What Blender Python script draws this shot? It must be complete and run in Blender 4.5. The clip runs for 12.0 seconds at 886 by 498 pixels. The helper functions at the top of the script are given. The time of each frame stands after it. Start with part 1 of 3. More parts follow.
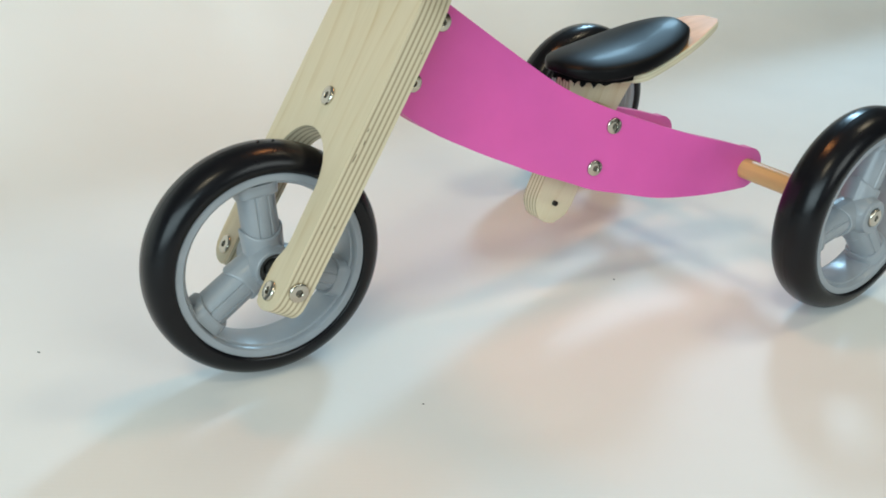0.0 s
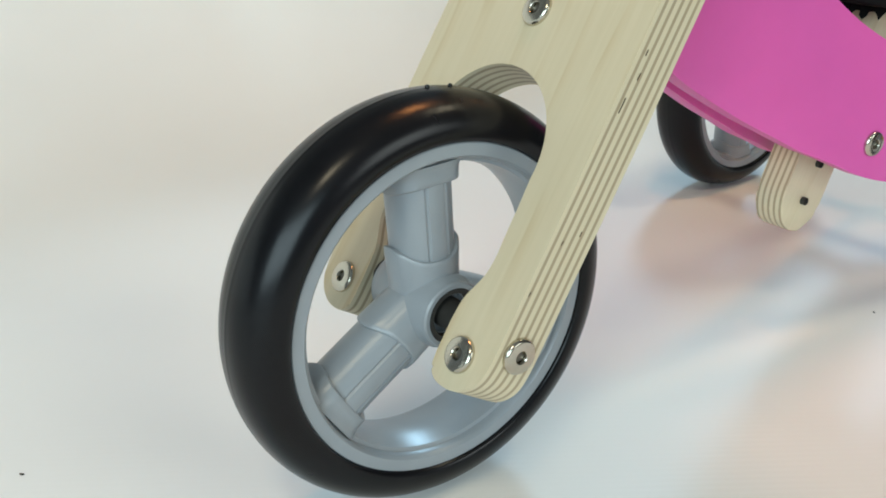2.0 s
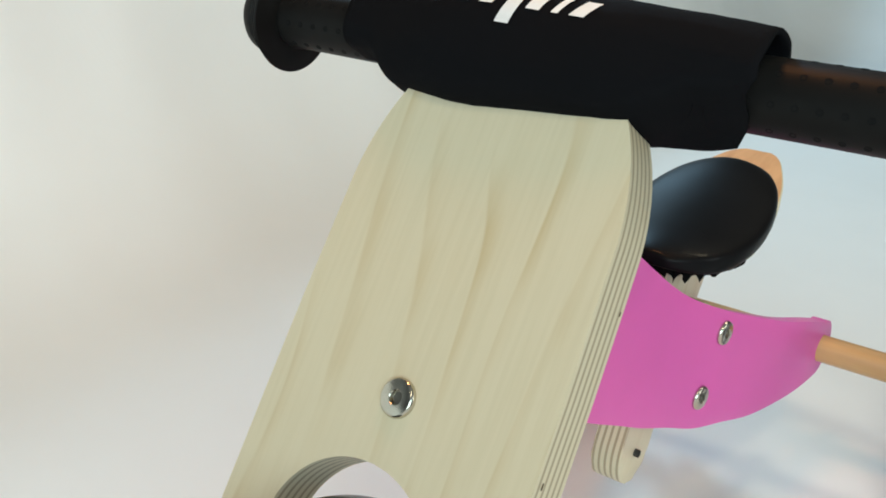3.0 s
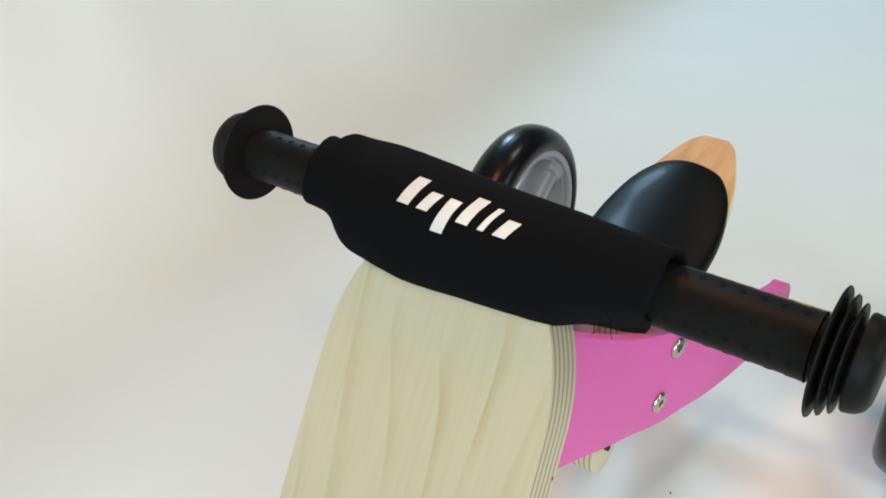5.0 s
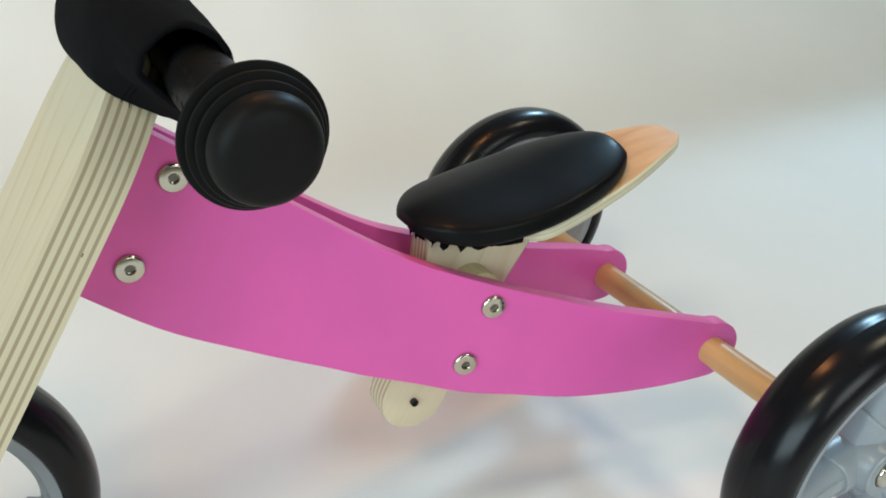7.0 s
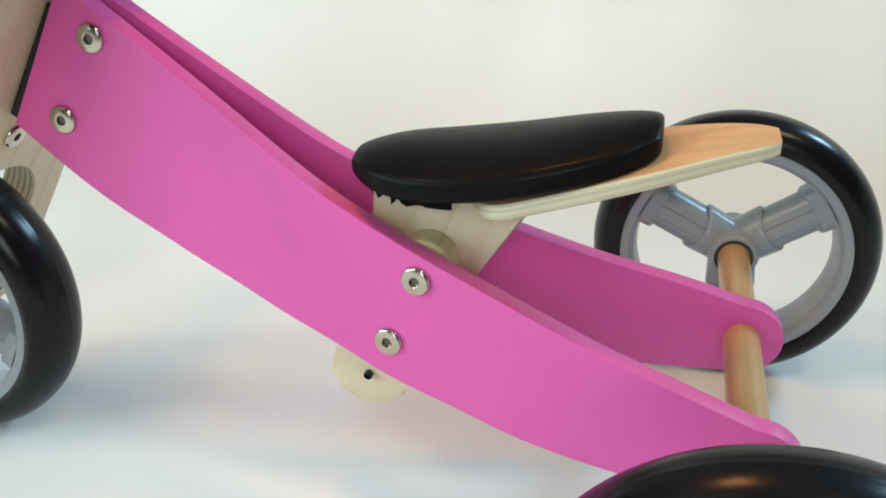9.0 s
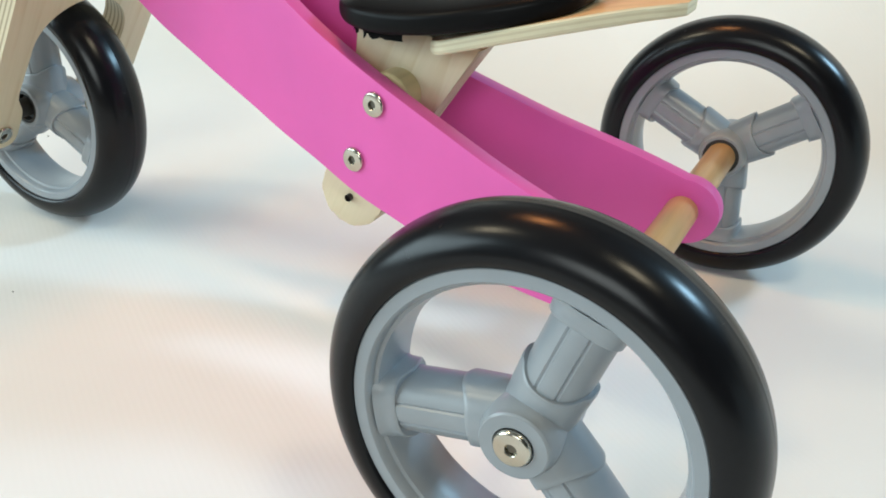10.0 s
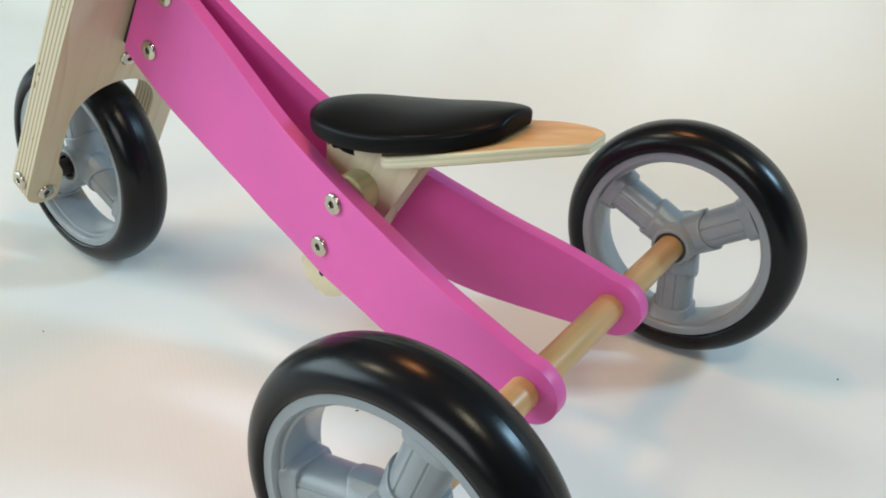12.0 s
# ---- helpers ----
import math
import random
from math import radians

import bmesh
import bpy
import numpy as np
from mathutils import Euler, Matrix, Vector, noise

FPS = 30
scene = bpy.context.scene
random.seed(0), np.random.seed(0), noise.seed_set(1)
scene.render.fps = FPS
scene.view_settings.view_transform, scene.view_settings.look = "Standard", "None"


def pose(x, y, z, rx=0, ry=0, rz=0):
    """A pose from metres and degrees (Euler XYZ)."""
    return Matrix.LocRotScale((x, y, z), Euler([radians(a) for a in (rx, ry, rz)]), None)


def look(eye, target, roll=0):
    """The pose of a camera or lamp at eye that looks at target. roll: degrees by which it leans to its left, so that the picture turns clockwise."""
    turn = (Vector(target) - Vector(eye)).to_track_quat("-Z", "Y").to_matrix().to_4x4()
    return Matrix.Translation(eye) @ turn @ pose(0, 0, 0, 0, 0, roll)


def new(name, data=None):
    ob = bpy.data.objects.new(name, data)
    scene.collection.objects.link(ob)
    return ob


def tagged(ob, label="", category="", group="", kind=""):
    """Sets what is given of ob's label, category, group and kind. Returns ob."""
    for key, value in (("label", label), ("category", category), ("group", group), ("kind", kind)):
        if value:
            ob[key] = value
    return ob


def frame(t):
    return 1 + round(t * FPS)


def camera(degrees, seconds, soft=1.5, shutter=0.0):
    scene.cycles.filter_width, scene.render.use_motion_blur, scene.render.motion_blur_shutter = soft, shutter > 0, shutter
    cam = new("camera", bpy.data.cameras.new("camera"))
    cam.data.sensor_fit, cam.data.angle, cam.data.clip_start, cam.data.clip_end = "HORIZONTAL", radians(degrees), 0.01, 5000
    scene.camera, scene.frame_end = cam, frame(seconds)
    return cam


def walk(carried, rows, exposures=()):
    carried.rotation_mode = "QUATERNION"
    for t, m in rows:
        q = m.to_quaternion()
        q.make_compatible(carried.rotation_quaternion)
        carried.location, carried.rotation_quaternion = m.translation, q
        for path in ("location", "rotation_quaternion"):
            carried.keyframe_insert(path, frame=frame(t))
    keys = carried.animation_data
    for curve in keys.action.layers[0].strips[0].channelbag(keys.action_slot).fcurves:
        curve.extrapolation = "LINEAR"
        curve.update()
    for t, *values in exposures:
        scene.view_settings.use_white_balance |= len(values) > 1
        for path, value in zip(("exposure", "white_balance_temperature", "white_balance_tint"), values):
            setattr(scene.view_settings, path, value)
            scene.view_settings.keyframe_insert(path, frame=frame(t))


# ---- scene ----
# ------------------------------------------------------------- camera and walk
cam = camera(51.41, 12.0, soft=1.8)
PATH = [
    (0, (-0.7580, -0.6049, 0.4310), (-0.4976, -0.2393, 0.2106), 1.55),
    (0.5, (-0.6969, -0.4546, 0.3499), (-0.4538, -0.0811, 0.1232), 0.96),
    (1, (-0.6721, -0.3650, 0.3000), (-0.4304, 0.0129, 0.0790), 0.14),
    (1.5, (-0.6840, -0.3225, 0.2700), (-0.4275, 0.0508, 0.0581), 0.50),
    (2, (-0.7265, -0.2940, 0.2876), (-0.4387, 0.0634, 0.0889), 0.87),
    (2.5, (-0.7288, -0.2283, 0.3468), (-0.3927, 0.0881, 0.1547), 2.03),
    (3, (-0.6812, -0.1809, 0.4039), (-0.2961, 0.0822, 0.2238), 3.45),
    (3.5, (-0.6492, -0.1687, 0.4620), (-0.2620, 0.0831, 0.2705), 2.73),
    (3.7, (-0.6453, -0.1696, 0.4829), (-0.2561, 0.0733, 0.2841), 1.25),
    (5.3, (-0.6467, -0.2085, 0.5873), (-0.3169, 0.0339, 0.3002), -2.55),
    (5.5, (-0.6559, -0.2266, 0.5907), (-0.3268, 0.0171, 0.3039), -2.06),
    (6, (-0.6496, -0.3128, 0.5710), (-0.3296, -0.0484, 0.2922), -2.40),
    (6.5, (-0.5728, -0.3954, 0.5141), (-0.2912, -0.0758, 0.2523), -0.63),
    (7, (-0.4364, -0.4387, 0.4558), (-0.2140, -0.0556, 0.2240), 2.07),
    (7.2, (-0.3909, -0.4366, 0.4289), (-0.1785, -0.0339, 0.2222), 1.11),
    (8.8, (-0.1115, -0.4419, 0.3860), (-0.1432, 0.0081, 0.1704), -0.28),
    (9, (-0.0555, -0.4308, 0.3765), (-0.1651, 0.0076, 0.1624), -0.67),
    (9.5, (0.0311, -0.4195, 0.3295), (-0.1302, -0.0086, 0.0948), 2.51),
    (10, (0.1044, -0.4834, 0.3355), (-0.0963, -0.0850, 0.1096), 1.73),
    (10.5, (0.2029, -0.5239, 0.3645), (-0.0448, -0.1494, 0.1444), 2.35),
    (11, (0.2540, -0.5307, 0.3961), (-0.0069, -0.1654, 0.1759), 1.67),
    (11.5, (0.2612, -0.5212, 0.4172), (0.0033, -0.1639, 0.1810), 1.86),
    (12, (0.2029, -0.4661, 0.4321), (-0.0399, -0.0973, 0.1975), 1.77),
]
walk(cam, [(t, look(eye, target, roll)) for t, eye, target, roll in PATH],
     [(0.0, -0.31), (0.5, -0.34), (1.5, -0.25), (2.5, -0.36), (3.5, -0.23), (5.5, -0.28), (6.5, -0.33), (7.2, -0.27), (9.0, -0.12), (9.5, 0.10), (10.2, -0.08), (11.0, -0.22), (12.0, -0.18)])

# ------------------------------------------------------------- world and light
world = bpy.data.worlds.new("room_air")
scene.world = world
world.use_nodes = True
world.node_tree.nodes["Background"].inputs["Color"].default_value = (0.9, 0.95, 1.0, 1)
world.node_tree.nodes["Background"].inputs["Strength"].default_value = 0.03
scene.view_settings.exposure = 0.0


def area_lamp(name, eye, target, size, power, colour):
    data = bpy.data.lights.new(name, "AREA")
    data.shape, data.size, data.size_y = "RECTANGLE", size[0], size[1]
    data.energy, data.color = power, colour
    ob = new(name, data)
    ob.matrix_world = look(eye, target)
    return ob


area_lamp("west_window_light", (-3.47, -2.12, 1.45), (-0.2, 0.0, 0.1), (3.20, 1.80), 140, (0.72, 0.925, 1.0))
# added soft fill from the south; no window is known there
area_lamp("south_fill_light", (0.14, -2.10, 1.02), (-0.2, 0.0, 0.1), (1.00, 0.80), 14, (0.90, 0.98, 0.97))
area_lamp("northeast_window_light", (1.85, 1.62, 1.95), (-0.1, 0.0, 0.1), (0.36, 0.54), 46, (0.45, 0.76, 1.0))
area_lamp("west_spot_light", (-1.55, -0.90, 2.2), (-0.3, 0.0, 0.1), (0.36, 0.36), 11.5, (1.0, 0.88, 0.62))
area_lamp("east_spot_light", (0.9, -0.45, 2.2), (-0.1, 0.0, 0.1), (0.40, 0.40), 10, (1.0, 0.88, 0.62))
area_lamp("orange_lamp_light", (-0.24, 0.08, 0.87), (-0.24, 0.08, 0.1), (0.11, 0.11), 1.5, (1.0, 0.40, 0.13))


# ------------------------------------------------------------- materials
def nodes_of(name, base=(0.8, 0.8, 0.8), rough=0.5, metal=0.0):
    m = bpy.data.materials.new(name)
    m.use_nodes = True
    nt = m.node_tree
    b = nt.nodes["Principled BSDF"]
    b.inputs["Base Color"].default_value = (*base, 1)
    b.inputs["Roughness"].default_value = rough
    b.inputs["Metallic"].default_value = metal
    return m, nt, b


def add(nt, kind, **values):
    nd = nt.nodes.new(kind)
    for key, value in values.items():
        if key in ("operation", "blend_type", "data_type", "noise_dimensions", "wave_type", "bands_direction"):
            setattr(nd, key, value)
        else:
            nd.inputs[key.replace("_", " ")].default_value = value
    return nd


def ramp(nt, fac, stops):
    nd = nt.nodes.new("ShaderNodeValToRGB")
    while len(nd.color_ramp.elements) < len(stops):
        nd.color_ramp.elements.new(0.5)
    for el, (at, col) in zip(nd.color_ramp.elements, stops):
        el.position, el.color = at, (*col, 1)
    nt.links.new(fac, nd.inputs["Fac"])
    return nd.outputs["Color"]


def coords(nt, scale=(1, 1, 1)):
    tc = nt.nodes.new("ShaderNodeTexCoord")
    mp = nt.nodes.new("ShaderNodeMapping")
    mp.inputs["Scale"].default_value = scale
    nt.links.new(tc.outputs["Object"], mp.inputs["Vector"])
    return mp.outputs["Vector"]


def noise_of(nt, vec, scale, detail=4, rough=0.55):
    nd = add(nt, "ShaderNodeTexNoise", Scale=scale, Detail=detail, Roughness=rough)
    nt.links.new(vec, nd.inputs["Vector"])
    return nd.outputs["Fac"]


def bump(nt, b, height, strength, distance):
    nd = add(nt, "ShaderNodeBump", Strength=strength, Distance=distance)
    nt.links.new(height, nd.inputs["Height"])
    nt.links.new(nd.outputs["Normal"], b.inputs["Normal"])
    return nd


def mottled(name, base, rough, vary=0.12, scale=60.0, grain=900.0, relief=0.0002, metal=0.0):
    """A plain surface with slow mottling, uneven gloss and fine grain."""
    m, nt, b = nodes_of(name, base, rough, metal)
    v = coords(nt)
    slow, fine = noise_of(nt, v, scale), noise_of(nt, v, grain, 2)
    dark, light = tuple(c * (1 - vary) for c in base), tuple(min(1, c * (1 + vary)) for c in base)
    nt.links.new(ramp(nt, slow, [(0.3, dark), (0.7, light)]), b.inputs["Base Color"])
    mr = nt.nodes.new("ShaderNodeMapRange")
    mr.inputs["To Min"].default_value, mr.inputs["To Max"].default_value = max(0.02, rough - 0.06), rough + 0.06
    nt.links.new(slow, mr.inputs["Value"])
    nt.links.new(mr.outputs["Result"], b.inputs["Roughness"])
    if relief:
        bump(nt, b, fine, 0.35, relief)
    return m


def plywood(name, thick, light=(0.668, 0.576, 0.402), dark=(0.39, 0.305, 0.195), plies=9, grain_axis=1, layer_axis=2, rough=0.5, depth=False):
    """Birch plywood: layers across local z, veneer grain along one local axis."""
    m, nt, b = nodes_of(name, light, rough)
    tc = nt.nodes.new("ShaderNodeTexCoord")
    sep = nt.nodes.new("ShaderNodeSeparateXYZ")
    nt.links.new(tc.outputs["Object"], sep.inputs["Vector"])
    wob = noise_of(nt, tc.outputs["Object"], 14, 2)
    # layers
    a = add(nt, "ShaderNodeMath", operation="MULTIPLY_ADD")
    if depth:
        at = nt.nodes.new("ShaderNodeAttribute")
        at.attribute_name = "depth"
        nt.links.new(at.outputs["Fac"], a.inputs[0])
    else:
        nt.links.new(sep.outputs[layer_axis], a.inputs[0])
    a.inputs[1].default_value, a.inputs[2].default_value = plies / (2 * thick), 0.25 + plies / 4 + (0.25 if plies % 4 == 1 else -0.25)
    a2 = add(nt, "ShaderNodeMath", operation="MULTIPLY_ADD")
    nt.links.new(wob, a2.inputs[0])
    a2.inputs[1].default_value = 0.10
    nt.links.new(a.outputs[0], a2.inputs[2])
    fr = add(nt, "ShaderNodeMath", operation="FRACT")
    nt.links.new(a2.outputs[0], fr.inputs[0])
    layer = ramp(nt, fr.outputs[0], [(0.0, light), (0.53, light), (0.60, dark), (0.92, dark), (0.98, light)])
    # veneer figure: growth lines some 15 mm apart that wander along the grain
    across = 0 if grain_axis == 1 else 1
    sc = [5.0, 5.0, 5.0]
    sc[grain_axis] = 1.5
    fig = noise_of(nt, coords(nt, tuple(sc)), 2.2, 2, 0.45)
    lines = add(nt, "ShaderNodeMath", operation="MULTIPLY_ADD")
    nt.links.new(sep.outputs[across], lines.inputs[0])
    lines.inputs[1].default_value = 46.0
    wide = add(nt, "ShaderNodeMath", operation="MULTIPLY")
    nt.links.new(fig, wide.inputs[0])
    wide.inputs[1].default_value = 4.2
    nt.links.new(wide.outputs[0], lines.inputs[2])
    wfr = add(nt, "ShaderNodeMath", operation="FRACT")
    nt.links.new(lines.outputs[0], wfr.inputs[0])
    sc2 = [260.0, 260.0, 260.0]
    sc2[grain_axis] = 9.0
    fine = noise_of(nt, coords(nt, tuple(sc2)), 1.6, 3)
    tan = tuple(c * k for c, k in zip(light, (0.87, 0.80, 0.68)))
    soft = tuple(c * k for c, k in zip(light, (0.985, 0.97, 0.945)))
    figc = ramp(nt, wfr.outputs[0], [(0.0, light), (0.66, soft), (0.915, tan), (0.94, tan), (0.985, light)])
    # the lines fade in and out along the board
    fade = noise_of(nt, coords(nt, tuple(3.0 * c for c in sc)), 2.6, 2)
    strong = nt.nodes.new("ShaderNodeMapRange")
    strong.inputs["From Min"].default_value, strong.inputs["From Max"].default_value = 0.38, 0.66
    nt.links.new(fade, strong.inputs["Value"])
    veneer = nt.nodes.new("ShaderNodeMixRGB")
    veneer.inputs[1].default_value = (*light, 1)
    nt.links.new(strong.outputs["Result"], veneer.inputs[0])
    nt.links.new(figc, veneer.inputs[2])
    finec = ramp(nt, fine, [(0.3, (0.96, 0.955, 0.935)), (0.6, (1, 1, 1))])
    mul = nt.nodes.new("ShaderNodeMixRGB")
    mul.blend_type = "MULTIPLY"
    mul.inputs[0].default_value = 1.0
    nt.links.new(veneer.outputs[0], mul.inputs[1])
    nt.links.new(finec, mul.inputs[2])
    # faces show veneer, edges show layers
    geo = nt.nodes.new("ShaderNodeNewGeometry")
    vt = nt.nodes.new("ShaderNodeVectorTransform")
    vt.vector_type, vt.convert_from, vt.convert_to = "NORMAL", "WORLD", "OBJECT"
    nt.links.new(geo.outputs["True Normal"], vt.inputs["Vector"])
    sn = nt.nodes.new("ShaderNodeSeparateXYZ")
    nt.links.new(vt.outputs["Vector"], sn.inputs["Vector"])
    ab = add(nt, "ShaderNodeMath", operation="ABSOLUTE")
    nt.links.new(sn.outputs[layer_axis], ab.inputs[0])
    gt = add(nt, "ShaderNodeMath", operation="GREATER_THAN")
    nt.links.new(ab.outputs[0], gt.inputs[0])
    gt.inputs[1].default_value = 0.85
    mix = nt.nodes.new("ShaderNodeMixRGB")
    nt.links.new(gt.outputs[0], mix.inputs[0])
    lay2 = nt.nodes.new("ShaderNodeMixRGB")
    lay2.blend_type, lay2.inputs[0].default_value = "MULTIPLY", 0.8
    nt.links.new(layer, lay2.inputs[1])
    nt.links.new(finec, lay2.inputs[2])
    nt.links.new(lay2.outputs[0], mix.inputs[1])
    nt.links.new(mul.outputs[0], mix.inputs[2])
    nt.links.new(mix.outputs[0], b.inputs["Base Color"])
    bump(nt, b, fine, 0.25, 0.0002)
    return m


def seat_veneer(name):
    """Varnished top veneer, pale layers at the edges."""
    m = plywood(name, SEAT_T, light=(0.72, 0.66, 0.48), dark=(0.63, 0.555, 0.385), plies=5, grain_axis=0, rough=0.48, depth=True)
    nt = m.node_tree
    b = nt.nodes["Principled BSDF"]
    old = b.inputs["Base Color"].links[0].from_socket
    geo = nt.nodes.new("ShaderNodeNewGeometry")
    sep = nt.nodes.new("ShaderNodeSeparateXYZ")
    nt.links.new(geo.outputs["True Normal"], sep.inputs["Vector"])
    ab = add(nt, "ShaderNodeMath", operation="ABSOLUTE")
    nt.links.new(sep.outputs["Z"], ab.inputs[0])
    gt = add(nt, "ShaderNodeMath", operation="GREATER_THAN")
    nt.links.new(ab.outputs[0], gt.inputs[0])
    gt.inputs[1].default_value = 0.8
    f = noise_of(nt, coords(nt, (4, 60, 60)), 2.0, 4)
    warm = ramp(nt, f, [(0.3, (0.60, 0.33, 0.15)), (0.7, (0.74, 0.44, 0.21))])
    mix = nt.nodes.new("ShaderNodeMixRGB")
    nt.links.new(gt.outputs[0], mix.inputs[0])
    nt.links.new(old, mix.inputs[1])
    nt.links.new(warm, mix.inputs[2])
    nt.links.new(mix.outputs[0], b.inputs["Base Color"])
    return m


def turned_wood(name, base=(0.62, 0.37, 0.16), axis=1, rough=0.35):
    m, nt, b = nodes_of(name, base, rough)
    sc = [60.0, 60.0, 60.0]
    sc[axis] = 3.0
    f = noise_of(nt, coords(nt, tuple(sc)), 2.0, 4)
    nt.links.new(ramp(nt, f, [(0.3, tuple(c * 0.82 for c in base)), (0.7, tuple(min(1, c * 1.12) for c in base))]), b.inputs["Base Color"])
    bump(nt, b, f, 0.15, 0.0003)
    return m


def cloth(name, base, rough=0.85, pitch=700.0, relief=0.0004, creased=False):
    """Woven fabric with fine ribs along x, soft stains and, where creased, shallow wrinkles."""
    m, nt, b = nodes_of(name, base, rough)
    tc = nt.nodes.new("ShaderNodeTexCoord")
    wv = add(nt, "ShaderNodeTexWave", Scale=pitch, Distortion=0.6, Detail=1.0)
    wv.bands_direction = "Y"
    turn = nt.nodes.new("ShaderNodeMapping")
    turn.inputs["Rotation"].default_value = (0, 0, radians(35 if creased else 0))
    nt.links.new(tc.outputs["Object"], turn.inputs["Vector"])
    nt.links.new(turn.outputs["Vector"], wv.inputs["Vector"])
    big = noise_of(nt, tc.outputs["Object"], 5, 3)
    fine = noise_of(nt, tc.outputs["Object"], 500, 2)
    nt.links.new(ramp(nt, big, [(0.3, tuple(c * 0.97 for c in base)), (0.7, base)]), b.inputs["Base Color"])
    mixer = add(nt, "ShaderNodeMath", operation="MULTIPLY_ADD")
    nt.links.new(fine, mixer.inputs[0])
    mixer.inputs[1].default_value = 0.2 if creased else 1.0
    nt.links.new(wv.outputs["Fac"], mixer.inputs[2])
    first = bump(nt, b, mixer.outputs[0], 0.3, relief)
    if creased:
        sag = noise_of(nt, coords(nt, (1.0, 1.6, 1.6)), 3.5, 3, 0.5)
        nd = add(nt, "ShaderNodeBump", Strength=0.35, Distance=0.012)
        nt.links.new(sag, nd.inputs["Height"])
        nt.links.new(nd.outputs["Normal"], first.inputs["Normal"])
    return m


PLY_T = 0.023
M_FORK = plywood("birch_plywood", PLY_T, plies=11)
SEAT_T = 0.0082
M_SEATPLY = seat_veneer("seat_plywood")
M_POST = plywood("post_plywood", 0.018, plies=9, grain_axis=1, rough=0.45)
M_PINK = mottled("pink_paint", (0.75, 0.108, 0.412), 0.42, 0.03, 25, 1200, 0.00015)
M_TYRE = mottled("black_tyre", (0.0055, 0.0056, 0.007), 0.25, 0.15, 40, 1500, 0.00002)
M_RIM = mottled("grey_plastic", (0.285, 0.31, 0.335), 0.30, 0.05, 40, 1200, 0.0001)
M_NICKEL = mottled("nickel", (0.58, 0.54, 0.46), 0.17, 0.06, 150, 2500, 0.00005, 1.0)
M_HOLE = mottled("dark_socket", (0.03, 0.028, 0.025), 0.6)
# the bolts' nickel, darkened for the shade down in the socket
M_SOCKET = mottled("nickel_socket_shaded", (0.16, 0.15, 0.13), 0.35, 0.1, 150, 2500, 0.00005, 1.0)
M_DOWEL = turned_wood("varnished_dowel")
M_SPACER = turned_wood("pale_spacer", (0.60, 0.50, 0.28), 1, 0.5)
M_PAD = mottled("black_vinyl", (0.006, 0.006, 0.0065), 0.40, 0.15, 30, 900, 0.00008)
M_STRAP = mottled("black_underside", (0.008, 0.008, 0.008), 0.8)
M_SLEEVE = cloth("black_cloth", (0.006, 0.006, 0.007), 0.9, 900)
M_GRIP = mottled("black_rubber", (0.009, 0.0085, 0.008), 0.46, 0.12, 60, 1200, 0.00006)
M_SLEEVE.node_tree.nodes["Principled BSDF"].inputs["Specular IOR Level"].default_value = 0.05
for gloss, level in ((M_STRAP, 0.08), (M_PAD, 0.06), (M_TYRE, 0.26), (M_GRIP, 0.10), (M_SEATPLY, 0.25)):
    gloss.node_tree.nodes["Principled BSDF"].inputs["Specular IOR Level"].default_value = level
M_PAD.node_tree.nodes["Principled BSDF"].inputs["Coat Weight"].default_value = 0.035
M_PAD.node_tree.nodes["Principled BSDF"].inputs["Coat Roughness"].default_value = 0.11
M_WORD = mottled("white_print", (0.80, 0.78, 0.76), 0.7)
M_BACKDROP = cloth("white_fabric", (0.84, 0.835, 0.812), 0.75, 73, 0.00006, True)
M_WALL = mottled("room_paint", (0.24, 0.235, 0.23), 0.8, 0.04, 2, 120, 0.0003)
M_ROOMFLOOR = mottled("room_floor", (0.30, 0.22, 0.15), 0.5, 0.2, 3, 60, 0.0003)
M_CEILING = mottled("ceiling_paint", (0.30, 0.30, 0.30), 0.85, 0.03, 2, 120, 0.0003)
M_VOID = mottled("ply_void", (0.11, 0.075, 0.045), 0.8)
# shade of the slot between the panel fronts, put into the colour
M_GAP_SHADE = mottled("head_gap_shade", (0.02, 0.015, 0.015), 0.7)


# ------------------------------------------------------------- mesh helpers
def thing(name, label, category, at=(0, 0, 0), group=""):
    ob = new(name)
    ob.location = at
    return tagged(ob, label, category, group)


def mesh_from(name, bm, smooth=35):
    me = bpy.data.meshes.new(name)
    bmesh.ops.recalc_face_normals(bm, faces=bm.faces)
    bm.to_mesh(me)
    bm.free()
    me.polygons.foreach_set("use_smooth", [True] * len(me.polygons))
    me.set_sharp_from_angle(angle=radians(smooth))
    return me


def part(name, bm, material, parent, label="", m=None, smooth=35):
    """Links a bmesh (or a mesh that is shared) as one mesh object under a thing or a part."""
    me = bm if isinstance(bm, bpy.types.Mesh) else mesh_from(name, bm, smooth)
    if material and not me.materials:
        me.materials.append(material)
    ob = new(name, me)
    ob.parent = parent
    if m is not None:
        ob.matrix_local = m
    if label:
        tagged(ob, label)
    return ob


